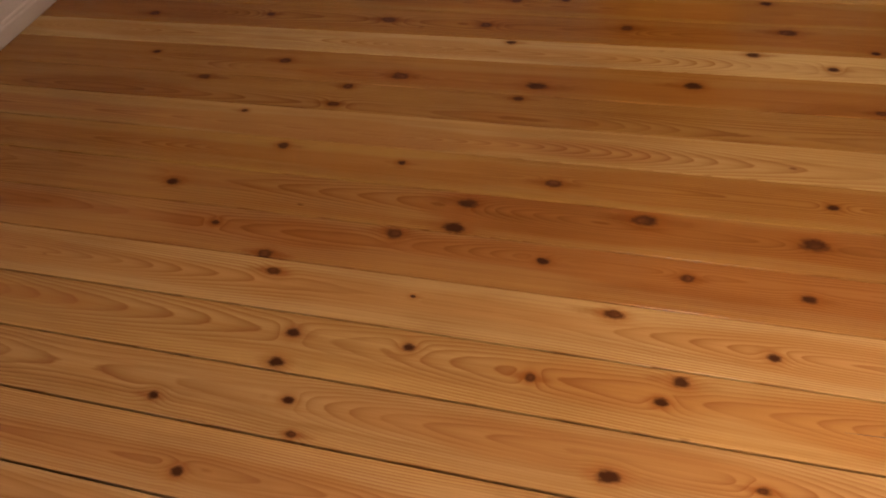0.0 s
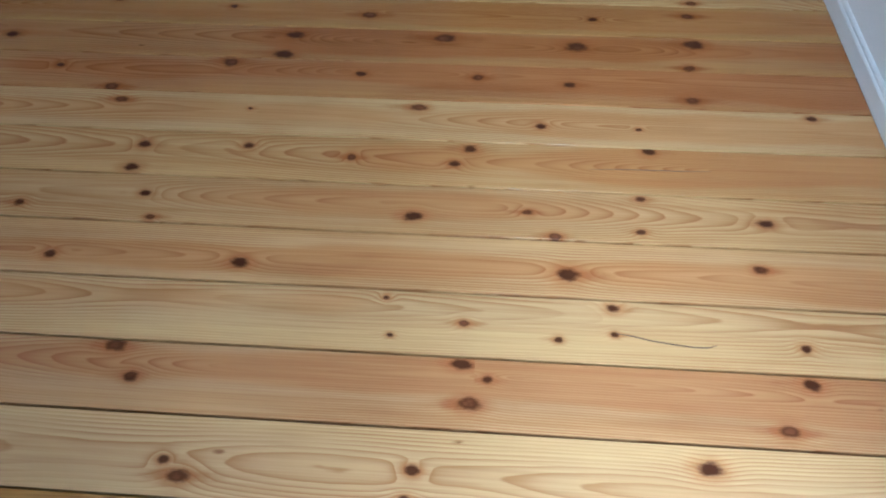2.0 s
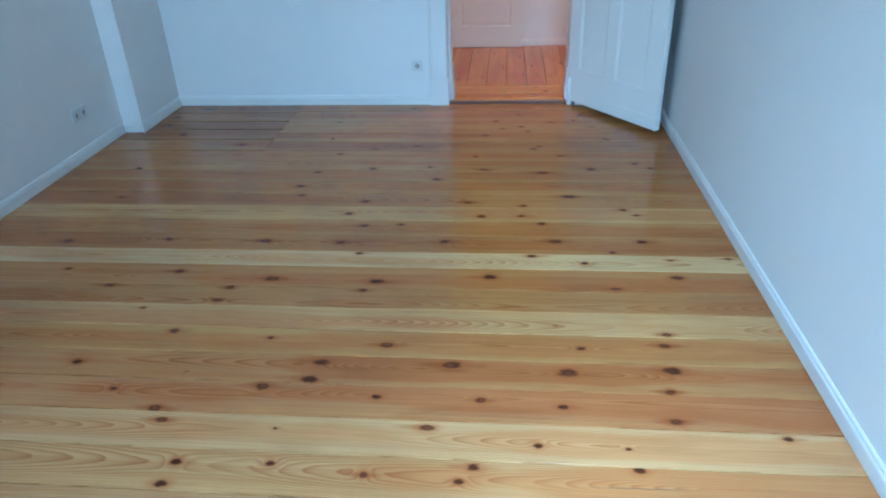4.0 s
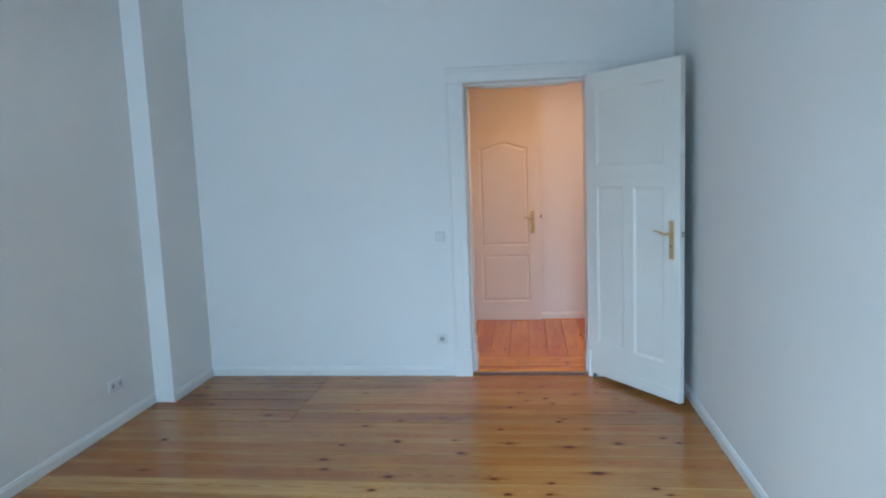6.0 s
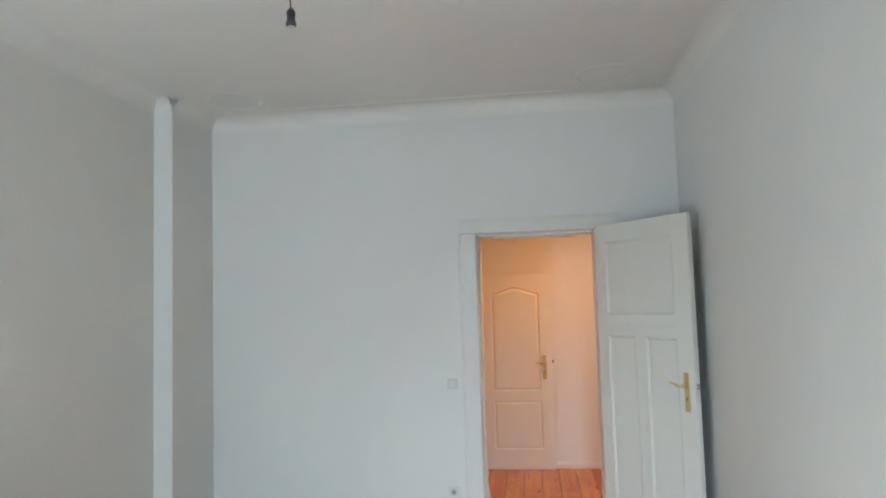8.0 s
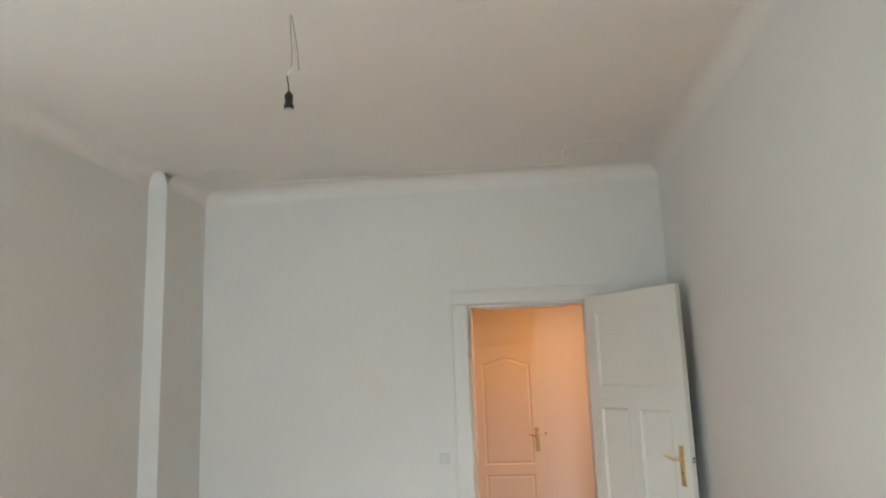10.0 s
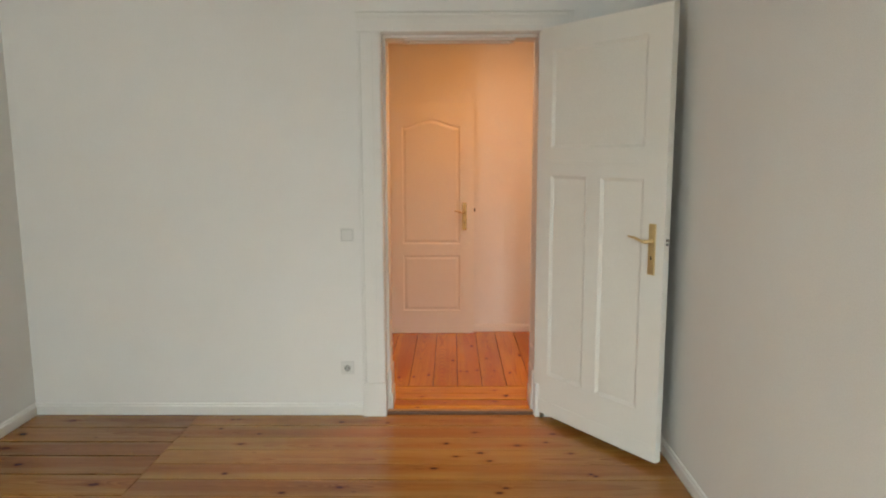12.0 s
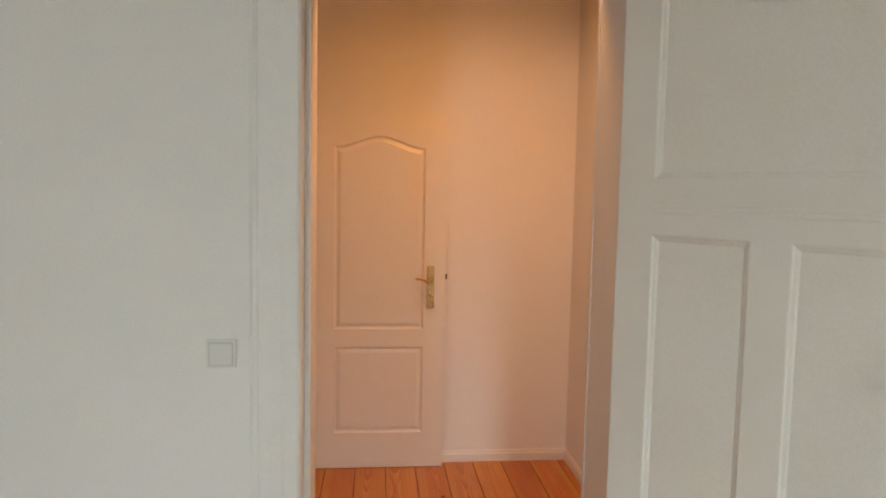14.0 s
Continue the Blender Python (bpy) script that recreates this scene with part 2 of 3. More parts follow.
def turned(profile, segments=24, bm=None):
    """A body turned about z from (radius, height) points, closed at both ends."""
    bm = bmesh.new() if bm is None else bm
    rings = [[bm.verts.new((r * math.cos(6.28318 * k / segments), r * math.sin(6.28318 * k / segments), z)) for k in range(segments)] for r, z in profile]
    for a, b in zip(rings, rings[1:]):
        for k in range(segments):
            bm.faces.new((a[k], a[(k + 1) % segments], b[(k + 1) % segments], b[k]))
    bm.faces.new(rings[0][::-1])
    bm.faces.new(rings[-1])
    return bm


def tube(points, radius, bm=None, sides=10):
    """A round bar along points, tapering where radius is a list."""
    bm = bmesh.new() if bm is None else bm
    radii = radius if isinstance(radius, list) else [radius] * len(points)
    pts, rings = [Vector(p) for p in points], []
    for i, p in enumerate(pts):
        way = (pts[min(i + 1, len(pts) - 1)] - pts[max(i - 1, 0)]).normalized()
        turn = way.to_track_quat('Z', 'Y').to_matrix()
        rings.append([bm.verts.new(p + turn @ Vector((radii[i] * math.cos(6.28318 * k / sides), radii[i] * math.sin(6.28318 * k / sides), 0))) for k in range(sides)])
    for a, b in zip(rings, rings[1:]):
        for k in range(sides):
            bm.faces.new((a[k], a[(k + 1) % sides], b[(k + 1) % sides], b[k]))
    bm.faces.new(rings[0][::-1])
    bm.faces.new(rings[-1])
    return bm


# ---- the room's shell ----
LEFT, NICHE, COLUMN_Y, TOP, THICK = -3.845, -3.70, -0.632, 3.30, 0.22
DOOR_X0, DOOR_X1, DOOR_H = -1.532, -0.632, 2.262
HALL_X0, HALL_X1, HALL_Y1 = -3.6, -0.20, 1.92


def wall(name, bm, label):
    return thing(name, bm, WALL, label, "wall", kind="structure")


bm = box(NICHE - 0.35, DOOR_X0, 0, THICK, 0, TOP)
box(DOOR_X1, 0.25, 0, THICK, 0, TOP, bm)
box(DOOR_X0, DOOR_X1, 0, THICK, DOOR_H, TOP, bm)
wall("wall_north", bm, "white painted plaster wall with a tall doorway")
wall("wall_east", box(0, 0.25, -6.25, 0, 0, TOP), "long bare white painted plaster wall")
wall("wall_west", box(LEFT - 0.25, LEFT, -6.25, COLUMN_Y, 0, TOP), "bare white painted plaster wall")
bm = box(LEFT - 0.25, NICHE, COLUMN_Y, 0, 0, TOP)
wall("wall_west_breast", bm, "white plastered wall projection beside the door wall")
bm = box(LEFT, 0, WIN_Y - 0.45, WIN_Y, 0, WIN_Z0)
box(LEFT, 0, WIN_Y - 0.45, WIN_Y, WIN_Z1, TOP, bm)
for wx0, wx1 in ((LEFT, WINDOWS[0][0]), (WINDOWS[0][1], WINDOWS[1][0]), (WINDOWS[1][1], 0)):
    box(wx0, wx1, WIN_Y - 0.45, WIN_Y, WIN_Z0, WIN_Z1, bm)
wall("wall_south", bm, "white painted plaster wall with two tall window openings")

bm = box(LEFT - 0.25, 0.25, -6.25, THICK, TOP, TOP + 0.2)
R = 0.110
cove = [(-0.003, -R - 0.06), (0.0, -R)] + [(R * (1 - math.cos(radians(a))), -R * (1 - math.sin(radians(a)))) for a in range(6, 91, 6)] + [(R + 0.06, 0.003)]


def cove_strip(start, end, out, bm):
    """The rounded meeting of wall and ceiling, open towards both."""
    ends = [[bm.verts.new((p[0] + out[0] * d, p[1] + out[1] * d, p[2] + h)) for d, h in cove] for p in (start, end)]
    for i in range(len(cove) - 1):
        bm.faces.new((ends[0][i], ends[0][i + 1], ends[1][i + 1], ends[1][i])).smooth = True


for p0, p1, out in (((NICHE, 0, TOP), (0, 0, TOP), (0, -1)), ((0, 0, TOP), (0, WIN_Y, TOP), (-1, 0)), ((LEFT, COLUMN_Y, TOP), (LEFT, WIN_Y, TOP), (1, 0)), ((NICHE, COLUMN_Y, TOP), (NICHE, 0, TOP), (1, 0)), ((LEFT, COLUMN_Y, TOP), (NICHE, COLUMN_Y, TOP), (0, -1))):
    cove_strip(p0, p1, out, bm)
shell = thing("ceiling", bm, CEIL, "pale plaster ceiling with a rounded cove", "ceiling", kind="structure")
for poly in shell.data.polygons:
    poly.use_smooth = poly.area < 0.9

# stucco bands and corner rings under the ceiling
bead = [(-0.016, 0.0), (-0.012, -0.003), (-0.006, -0.005), (0.006, -0.005), (0.012, -0.003), (0.016, 0.0)]


def ring(cx, cy, rx, ry, a0=0, a1=360):
    bm, prev = bmesh.new(), None
    steps = 48
    for k in range(steps + 1):
        a = radians(a0 + (a1 - a0) * k / steps)
        c, s = math.cos(a), math.sin(a)
        cur = [bm.verts.new((cx + (rx + d) * c, cy + (ry + d) * s, TOP + h)) for d, h in bead]
        if prev:
            for i in range(len(bead) - 1):
                bm.faces.new((prev[i], prev[i + 1], cur[i + 1], cur[i]))
        prev = cur
    return bm


stucco = base("ceiling_stucco", "painted stucco bands with oval corner rings on the ceiling", "stucco", kind="structure")
part("corner_ring", ring(-0.55, -0.49, 0.20, 0.21), CEIL, stucco, smooth=True)
part("corner_ring", ring(-3.28, -0.47, 0.19, 0.21), CEIL, stucco, smooth=True)
part("band", sweep(bead, (-0.74, -0.19, TOP), (-3.10, -0.19, TOP), (0, 1)), CEIL, stucco)

# hall shell
wall("wall_hall_north", box(HALL_X0 - 0.2, HALL_X1 + 0.2, HALL_Y1, HALL_Y1 + 0.2, 0, HALL_TOP), "pale painted hall wall")
wall("wall_hall_east", box(HALL_X1, HALL_X1 + 0.2, THICK, HALL_Y1, 0, HALL_TOP), "pale painted end wall of the hall")
wall("wall_hall_west", box(HALL_X0 - 0.2, HALL_X0, THICK, HALL_Y1, 0, HALL_TOP), "pale painted end wall of the hall")
thing("ceiling_hall", box(HALL_X0 - 0.2, HALL_X1 + 0.2, THICK, HALL_Y1 + 0.2, HALL_TOP, HALL_TOP + 0.2), CEIL, "pale plaster hall ceiling", "ceiling", kind="structure")

# unseen windows behind the walk, placed to shape the daylight they let in
for wx0, wx1 in WINDOWS:
    win = base("window_1" if wx0 < -2 else "window_2", "tall white casement window letting in daylight", "window", kind="structure", at=Matrix.Translation((wx0, WIN_Y - 0.17, WIN_Z0)))
    w, h = wx1 - wx0, WIN_Z1 - WIN_Z0
    for bx in ((0, 0.06), (w / 2 - 0.03, w / 2 + 0.03), (w - 0.06, w)):
        part("window_frame", box(*bx, -0.03, 0.03, 0, h), TRIM, win)
    for bz in ((0, 0.06), (1.45, 1.51), (h - 0.06, h)):
        for bx in ((0.06, w / 2 - 0.03), (w / 2 + 0.03, w - 0.06)):
            part("window_frame", box(*bx, -0.028, 0.028, *bz), TRIM, win)
    for bx in ((0.06, w / 2 - 0.03), (w / 2 + 0.03, w - 0.06)):
        for bz in ((0.06, 1.45), (1.51, h - 0.06)):
            pane = part("pane", box(*bx, -0.002, 0.002, *bz), GLASS, win)
            pane.visible_shadow = False

# ---- skirting ----
SKIRT = [(0, 0), (0.014, 0), (0.014, 0.052), (0.012, 0.057), (0.009, 0.060), (0.009, 0.068), (0.005, 0.073), (0, 0.074)]


def skirting(p0, p1, out):
    return thing("baseboard", sweep(SKIRT, (*p0, 0.002), (*p1, 0.002), out), TRIM, "white lacquered skirting board along the wall", "baseboard", kind="structure")


skirting((NICHE, 0), (-1.676, 0), (0, -1))
skirting((-0.470, 0), (0, 0), (0, -1))
skirting((NICHE, COLUMN_Y - 0.02), (NICHE, -0.02), (1, 0))
skirting((LEFT, COLUMN_Y), (NICHE, COLUMN_Y), (0, -1))
skirting((LEFT, WIN_Y), (LEFT, COLUMN_Y - 0.02), (1, 0))
skirting((0, WIN_Y), (0, -0.02), (-1, 0))
skirting((HALL_X0, HALL_Y1), (HALL_X1, HALL_Y1), (0, -1))
skirting((HALL_X1, THICK), (HALL_X1, HALL_Y1 - 0.02), (-1, 0))

# ---- doorway casing ----
casing = base("door_casing", "white lacquered moulded casing around the doorway", "door frame", kind="structure")
CAS_L, CAS_R, CAS_T = -1.672, -0.470, 2.378
W = 0.140
# across the casing: outer bead, quirk, flat, inner step
PROF = [(0, 0), (0, 0.024), (0.010, 0.028), (0.020, 0.025), (0.024, 0.0215), (0.034, 0.0225), (0.050, 0.024), (0.085, 0.024), (0.092, 0.0225), (0.128, 0.0215), (0.136, 0.016), (W, 0.0)]


def upright(x, sign, z0, z1):
    bm = bmesh.new()
    ends = [[bm.verts.new((x + sign * a, -d, z)) for a, d in PROF] for z in (z0, z1)]
    n = len(PROF)
    for i in range(n):
        bm.faces.new((ends[0][i], ends[0][(i + 1) % n], ends[1][(i + 1) % n], ends[1][i]))
    bm.faces.new(ends[0])
    bm.faces.new(ends[1])
    return bm


part("casing_side", upright(CAS_L, 1, 0.21, 2.264), TRIM, casing)
part("casing_side", upright(CAS_R + 0.022, -1, 0.21, 2.264), TRIM, casing)
part("casing_head", sweep([(d, -a * 0.80) for a, d in PROF], (CAS_L, 0, CAS_T - 0.002), (CAS_R + 0.022, 0, CAS_T - 0.002), (0, -1)), TRIM, casing)
part("casing_cap", box(CAS_L - 0.005, CAS_R + 0.027, -0.030, 0, CAS_T - 0.001, CAS_T + 0.004, bevel=0.001), TRIM, casing)
part("plinth_block", box(CAS_L - 0.002, DOOR_X0, -0.032, 0, 0, 0.21, bevel=0.004), TRIM, casing)
part("plinth_block", box(DOOR_X1, CAS_R + 0.024, -0.032, 0, 0, 0.21, bevel=0.004), TRIM, casing)
# lining in the reveal, with a rebate for the leaf
part("lining", box(DOOR_X0, DOOR_X0 + 0.018, 0.045, THICK + 0.012, -0.01, DOOR_H, bevel=0.003), TRIM, casing)
part("lining", box(DOOR_X1 - 0.003, DOOR_X1, 0.003, THICK + 0.012, 0.0, DOOR_H, bevel=0.001), TRIM, casing)
part("lining", box(DOOR_X0 + 0.018, DOOR_X1 - 0.008, 0.045, THICK + 0.012, DOOR_H - 0.018, DOOR_H, bevel=0.003), TRIM, casing)
# plinths at the foot of the reveal, a panel moulding above them and on the soffit
for face, way in ((DOOR_X0 + 0.018, 1), (DOOR_X1 - 0.003, -1)):
    for depth, z0, z1 in ((0.014, 0.0, 0.118), (0.008, 0.118, 0.258)):
        part("reveal_plinth", sweep([(0, z0), (depth, z0), (depth, z1 - 0.009), (0.002, z1), (0, z1)], (face, 0.048, 0.012), (face, THICK + 0.010, 0.012), (way, 0)), TRIM, casing)
    MOULD = [(0, 0), (0.005, 0.004), (0.008, 0.012), (0.004, 0.018), (0, 0.020)]
    part("reveal_moulding", sweep(MOULD, (face, 0.082, 0.385), (face, 0.196, 0.385), (way, 0)), TRIM, casing)
SOFFIT = DOOR_H - 0.018
SLOPE = [(0.0, 0.0), (0.004, -0.008), (0.014, -0.011), (0.022, -0.006), (0.026, 0.0)]
for my, side in ((0.070, 1), (0.215, -1)):
    bm = bmesh.new()
    ends = [[bm.verts.new((mx, my + side * d, SOFFIT + h)) for d, h in SLOPE] for mx in (-1.405, -0.765)]
    for i in range(5):
        bm.faces.new((ends[0][i - 1], ends[0][i], ends[1][i], ends[1][i - 1]))
    bm.faces.new(ends[0])
    bm.faces.new(ends[1])
    part("soffit_moulding", bm, TRIM, casing)
for mx, side in ((-1.405, 1), (-0.765, -1)):
    bm = bmesh.new()
    ends = [[bm.verts.new((mx + side * d, my, SOFFIT + h)) for d, h in SLOPE] for my in (0.097, 0.188)]
    for i in range(5):
        bm.faces.new((ends[0][i - 1], ends[0][i], ends[1][i], ends[1][i - 1]))
    bm.faces.new(ends[0])
    bm.faces.new(ends[1])
    part("soffit_moulding", bm, TRIM, casing)
for x0, x1 in ((DOOR_X0 - 0.12, DOOR_X0 + 0.006), (DOOR_X1 - 0.006, DOOR_X1 + 0.12)):
    part("hall_casing", box(x0, x1, THICK + 0.001, THICK + 0.026, 0, DOOR_H + 0.11, bevel=0.005), TRIM, casing)
part("hall_casing", box(DOOR_X0 + 0.006, DOOR_X1 - 0.006, THICK + 0.001, THICK + 0.024, DOOR_H - 0.006, DOOR_H + 0.11, bevel=0.005), TRIM, casing)


# ---- panelled doors ----
def rectangle(x0, x1, z0, z1):
    return [(x0, z0), (x1, z0), (x1, z1), (x0, z1)]


def arched(x0, x1, z0, z1, rise):
    """A panel outline with an ogee-arched top."""
    pts = [(x0, z0), (x1, z0), (x1, z1)]
    for k in range(1, 24):
        s = k / 24
        lift = 0.5 - 0.5 * math.cos(6.28318 * s)
        pts.append((x1 + (x0 - x1) * s, z1 + rise * lift))
    return pts + [(x0, z1)]


def inset(pts, d):
    """The outline moved inwards by d (counter-clockwise points)."""
    out, n = [], len(pts)
    for i in range(n):
        a, b, c = Vector(pts[i - 1]), Vector(pts[i]), Vector(pts[(i + 1) % n])
        n1, n2 = (b - a).normalized(), (c - b).normalized()
        n1, n2 = Vector((-n1.y, n1.x)), Vector((-n2.y, n2.x))
        m = n1 + n2
        m = m * (d / max(m.dot(n1), 0.2))
        out.append((b.x + m.x, b.y + m.y))
    return out


def leaf_body(w, h, t, holes):
    """A door leaf in x 0..w, z 0..h, y 0..t with panel openings cut right through."""
    bm = bmesh.new()
    for y in (0.0, t):
        edges = []
        for outline in [rectangle(0, w, 0, h)] + holes:
            vs = [bm.verts.new((px, y, pz)) for px, pz in outline]
            edges += [bm.edges.new((vs[i - 1], vs[i])) for i in range(len(vs))]
        bmesh.ops.triangle_fill(bm, edges=edges, use_beauty=True, use_dissolve=False)
    front = [rectangle(0, w, 0, h)]
    for outline in front + holes:
        n = len(outline)
        ring_ = [[bm.verts.new((px, y, pz)) for px, pz in outline] for y in (0.0, t)]
        for i in range(n):
            bm.faces.new((ring_[0][i - 1], ring_[0][i], ring_[1][i], ring_[1][i - 1]))
    bmesh.ops.remove_doubles(bm, verts=bm.verts, dist=1e-5)
    return bm


def panel_field(outline, t, steps):
    """Moulded panel on both faces of a leaf: steps are (inset, depth below the face)."""
    bm = bmesh.new()
    for face, sign in ((0.0, 1), (t, -1)):
        prev = None
        for d, depth in steps:
            cur = [bm.verts.new((px, face + sign * depth, pz)) for px, pz in inset(outline, d)]
            if prev:
                for i in range(len(cur)):
                    bm.faces.new((prev[i - 1], prev[i], cur[i], cur[i - 1]))
            prev = cur
        bm.faces.new(prev)
    return bm


def handle_set(parent, x, z, metal, tip, below=0.152):
    """Long plate with a curved lever on the face y = 0."""
    plate = part("handle_plate", box(x - 0.020, x + 0.020, -0.009, 0.0, z - below, z + 0.085, bevel=0.004), metal, parent, "long brass door plate")
    part("lever_neck", turned([(0.011, 0), (0.011, 0.012), (0.008, 0.016), (0.008, 0.040)], 16), metal, plate, smooth=True, at=Matrix.Translation((x, -0.009, z)) @ Matrix.Rotation(radians(90), 4, 'X'))
    s = -1 if tip < x else 1
    far = abs(tip - x)
    bend = [(0.0, -0.040, 0.0), (0.10, -0.047, -0.001), (0.22, -0.050, -0.001), (0.34, -0.051, 0.003), (0.46, -0.051, 0.009), (0.60, -0.050, 0.013), (0.78, -0.049, 0.015), (0.92, -0.047, 0.0165), (1.0, -0.045, 0.017)]
    pts = [(x + s * far * a, y, z + h) for a, y, h in bend]
    part("lever", tube(pts, [0.010, 0.0095, 0.0085, 0.0075, 0.007, 0.0065, 0.0055, 0.0045, 0.003]), metal, plate, "slim curved brass door lever", smooth=True)
    for sz in (z + 0.074, z - below + 0.011):
        part("screw", turned([(0.0036, 0), (0.0036, 0.0012), (0.002, 0.0018)], 12), metal, plate, at=Matrix.Translation((x, -0.009, sz)) @ Matrix.Rotation(radians(90), 4, 'X'))
    # no hole is cut: a dark block carries the keyhole's shade in its colour
    key = bmesh.new()
    box(x - 0.0035, x + 0.0035, -0.0105, -0.0085, z - 0.092, z - 0.076, key)
    part("keyhole", key, DARK, plate)
    part("keyhole_rim", turned([(0.010, 0), (0.010, 0.002)], 18), metal, plate, at=Matrix.Translation((x, -0.0082, z - 0.076)) @ Matrix.Rotation(radians(90), 4, 'X'))
    return plate


# the open leaf of the room's door: y = 0 is the face seen from the room
LEAF_W, LEAF_H, LEAF_T = 0.897, 2.244, 0.040
HINGE = (-0.634, 0.0)
yaw = math.atan2(-0.8128, 0.5826)
leaf_at = Matrix.Translation((HINGE[0], HINGE[1], 0.036)) @ Matrix.Rotation(yaw, 4, 'Z')
door = base("door_1", "tall white panelled wooden door standing open into the room", "door", kind="structure", at=leaf_at)
HOLES = [rectangle(0.107, 0.762, 1.578, 2.119), rectangle(0.107, 0.385, 0.244, 1.429), rectangle(0.480, 0.765, 0.244, 1.429)]
part("leaf", leaf_body(LEAF_W, LEAF_H, LEAF_T, HOLES), GLOSS, door)
STEPS = [(0.0, 0.0), (0.004, 0.001), (0.008, 0.004), (0.016, 0.007), (0.020, 0.010), (0.026, 0.010)]
for hole in HOLES:
    part("panel", panel_field(hole, LEAF_T, STEPS), GLOSS, door)
part("rail_bead", sweep([(0, 0), (0.0015, 0.002), (0.0015, 0.009), (0.0004, 0.012), (0.0015, 0.015), (0.0015, 0.022), (0, 0.024)], (0.11, 0, 1.486), (0.76, 0, 1.486), (0, -1)), GLOSS, door)
handle_set(door, 0.830, 1.126, BRASS, 0.712, 0.168)
part("latch", box(LEAF_W + 0.002, LEAF_W + 0.014, 0.010, 0.026, 1.128, 1.142, bevel=0.003), STEEL, door, "dull steel latch")
part("latch", box(LEAF_W + 0.002, LEAF_W + 0.010, 0.010, 0.026, 1.108, 1.122, bevel=0.003), STEEL, door, "dull steel latch")
part("weather_strip", box(0.0, LEAF_W, -0.003, 0.0, 0.006, 0.085, bevel=0.001), GLOSS, door)
for hz in (0.30, 1.95):
    part("hinge", turned([(0.008, 0), (0.008, 0.10), (0.005, 0.108)], 12), TRIM, door, smooth=True, at=Matrix.Translation((-0.006, LEAF_T + 0.004, hz)))
part("floor_hinge_pin", box(0.02, 0.06, 0.006, 0.03, -0.034, 0.0), STEEL, door)

# the flat hall door, folded open against the hall wall
HX0, HX1, HY = -1.678, -0.943, 1.840
hall_door = base("door_2", "white moulded hall door folded open against the wall", "door", kind="structure", at=Matrix.Translation((HX0, HY, 0.016)))
hw = HX1 - HX0
HH = [arched(0.122, hw - 0.120, 0.790, 1.790, 0.062), rectangle(0.122, hw - 0.120, 0.200, 0.690)]
part("leaf", leaf_body(hw, 1.985, 0.040, HH), GLOSS, hall_door)
for hole in HH:
    part("panel", panel_field(hole, 0.040, [(0.0, 0.0), (0.006, 0.007), (0.014, 0.009), (0.022, 0.006), (0.034, 0.002), (0.040, 0.002)]), GLOSS, hall_door)
handle_set(hall_door, hw - 0.082, 1.062, POLISHED, hw - 0.168)
part("latch", box(hw, hw + 0.012, 0.012, 0.026, 1.069, 1.099, bevel=0.002), DARK, hall_door)
part("stand_off", box(0.02, 0.05, 0.040, 0.079, 0.30, 0.36), TRIM, hall_door)


# ---- switch and sockets ----
def plate80(name, label, category, at, gangs=1):
    """Wall plate: local x along the wall, local -y out of it, origin at its centre."""
    ob = base(name, label, category, at=at)
    half = 0.040 * gangs
    part("frame", box(-half, half, -0.011, 0, -0.040, 0.040, bevel=0.003), PLASTIC, ob)
    return ob


north = Matrix.Translation((-1.752, 0, 1.113))
sw = plate80("light_switch", "square white plastic light switch on the wall", "light switch", north)
part("rocker", box(-0.0305, 0.0305, -0.0155, -0.010, -0.0305, 0.0305, bevel=0.003), PLASTIC, sw)
# the gap is a grey slab: its shade is put into the colour
part("rocker_gap", box(-0.0325, 0.0325, -0.0116, -0.0108, -0.0325, 0.0325), gap_shade_grey, sw)


def socket_face(ob, x):
    bm = turned([(0.028, 0.0), (0.028, 0.004), (0.021, 0.005), (0.0195, -0.0005)], 28)
    part("socket_insert", bm, PLASTIC, ob, at=Matrix.Translation((x, -0.011, 0)) @ Matrix.Rotation(radians(90), 4, 'X'))
    # flat disc for the recess, the shade inside it painted as mid grey
    part("socket_well", turned([(0.0195, 0.0), (0.0195, 0.0012)], 28), well_shade_grey, ob, at=Matrix.Translation((x, -0.0110, 0)) @ Matrix.Rotation(radians(90), 4, 'X'))
    # pin holes are solid discs coloured as dark as their inside would look
    for dx in (-0.0095, 0.0095):
        part("pin_hole", turned([(0.0034, 0.0), (0.0034, 0.002)], 12), DARK, ob, at=Matrix.Translation((x + dx, -0.0112, 0)) @ Matrix.Rotation(radians(90), 4, 'X'))
    for dz in (-0.018, 0.018):
        part("earth_clip", box(x - 0.003, x + 0.003, -0.0145, -0.011, dz - 0.004, dz + 0.004), STEEL, ob)


sock = plate80("wall_socket", "square white plastic wall socket near the floor", "socket", Matrix.Translation((-1.767, 0, 0.300)))
socket_face(sock, 0)
dsock = plate80("wall_socket", "white plastic double wall socket near the floor", "socket", Matrix.Translation((LEFT, -1.100, 0.288)) @ Matrix.Rotation(radians(90), 4, 'Z'), 2)
for gx in (-0.038, 0.038):
    socket_face(dsock, gx)

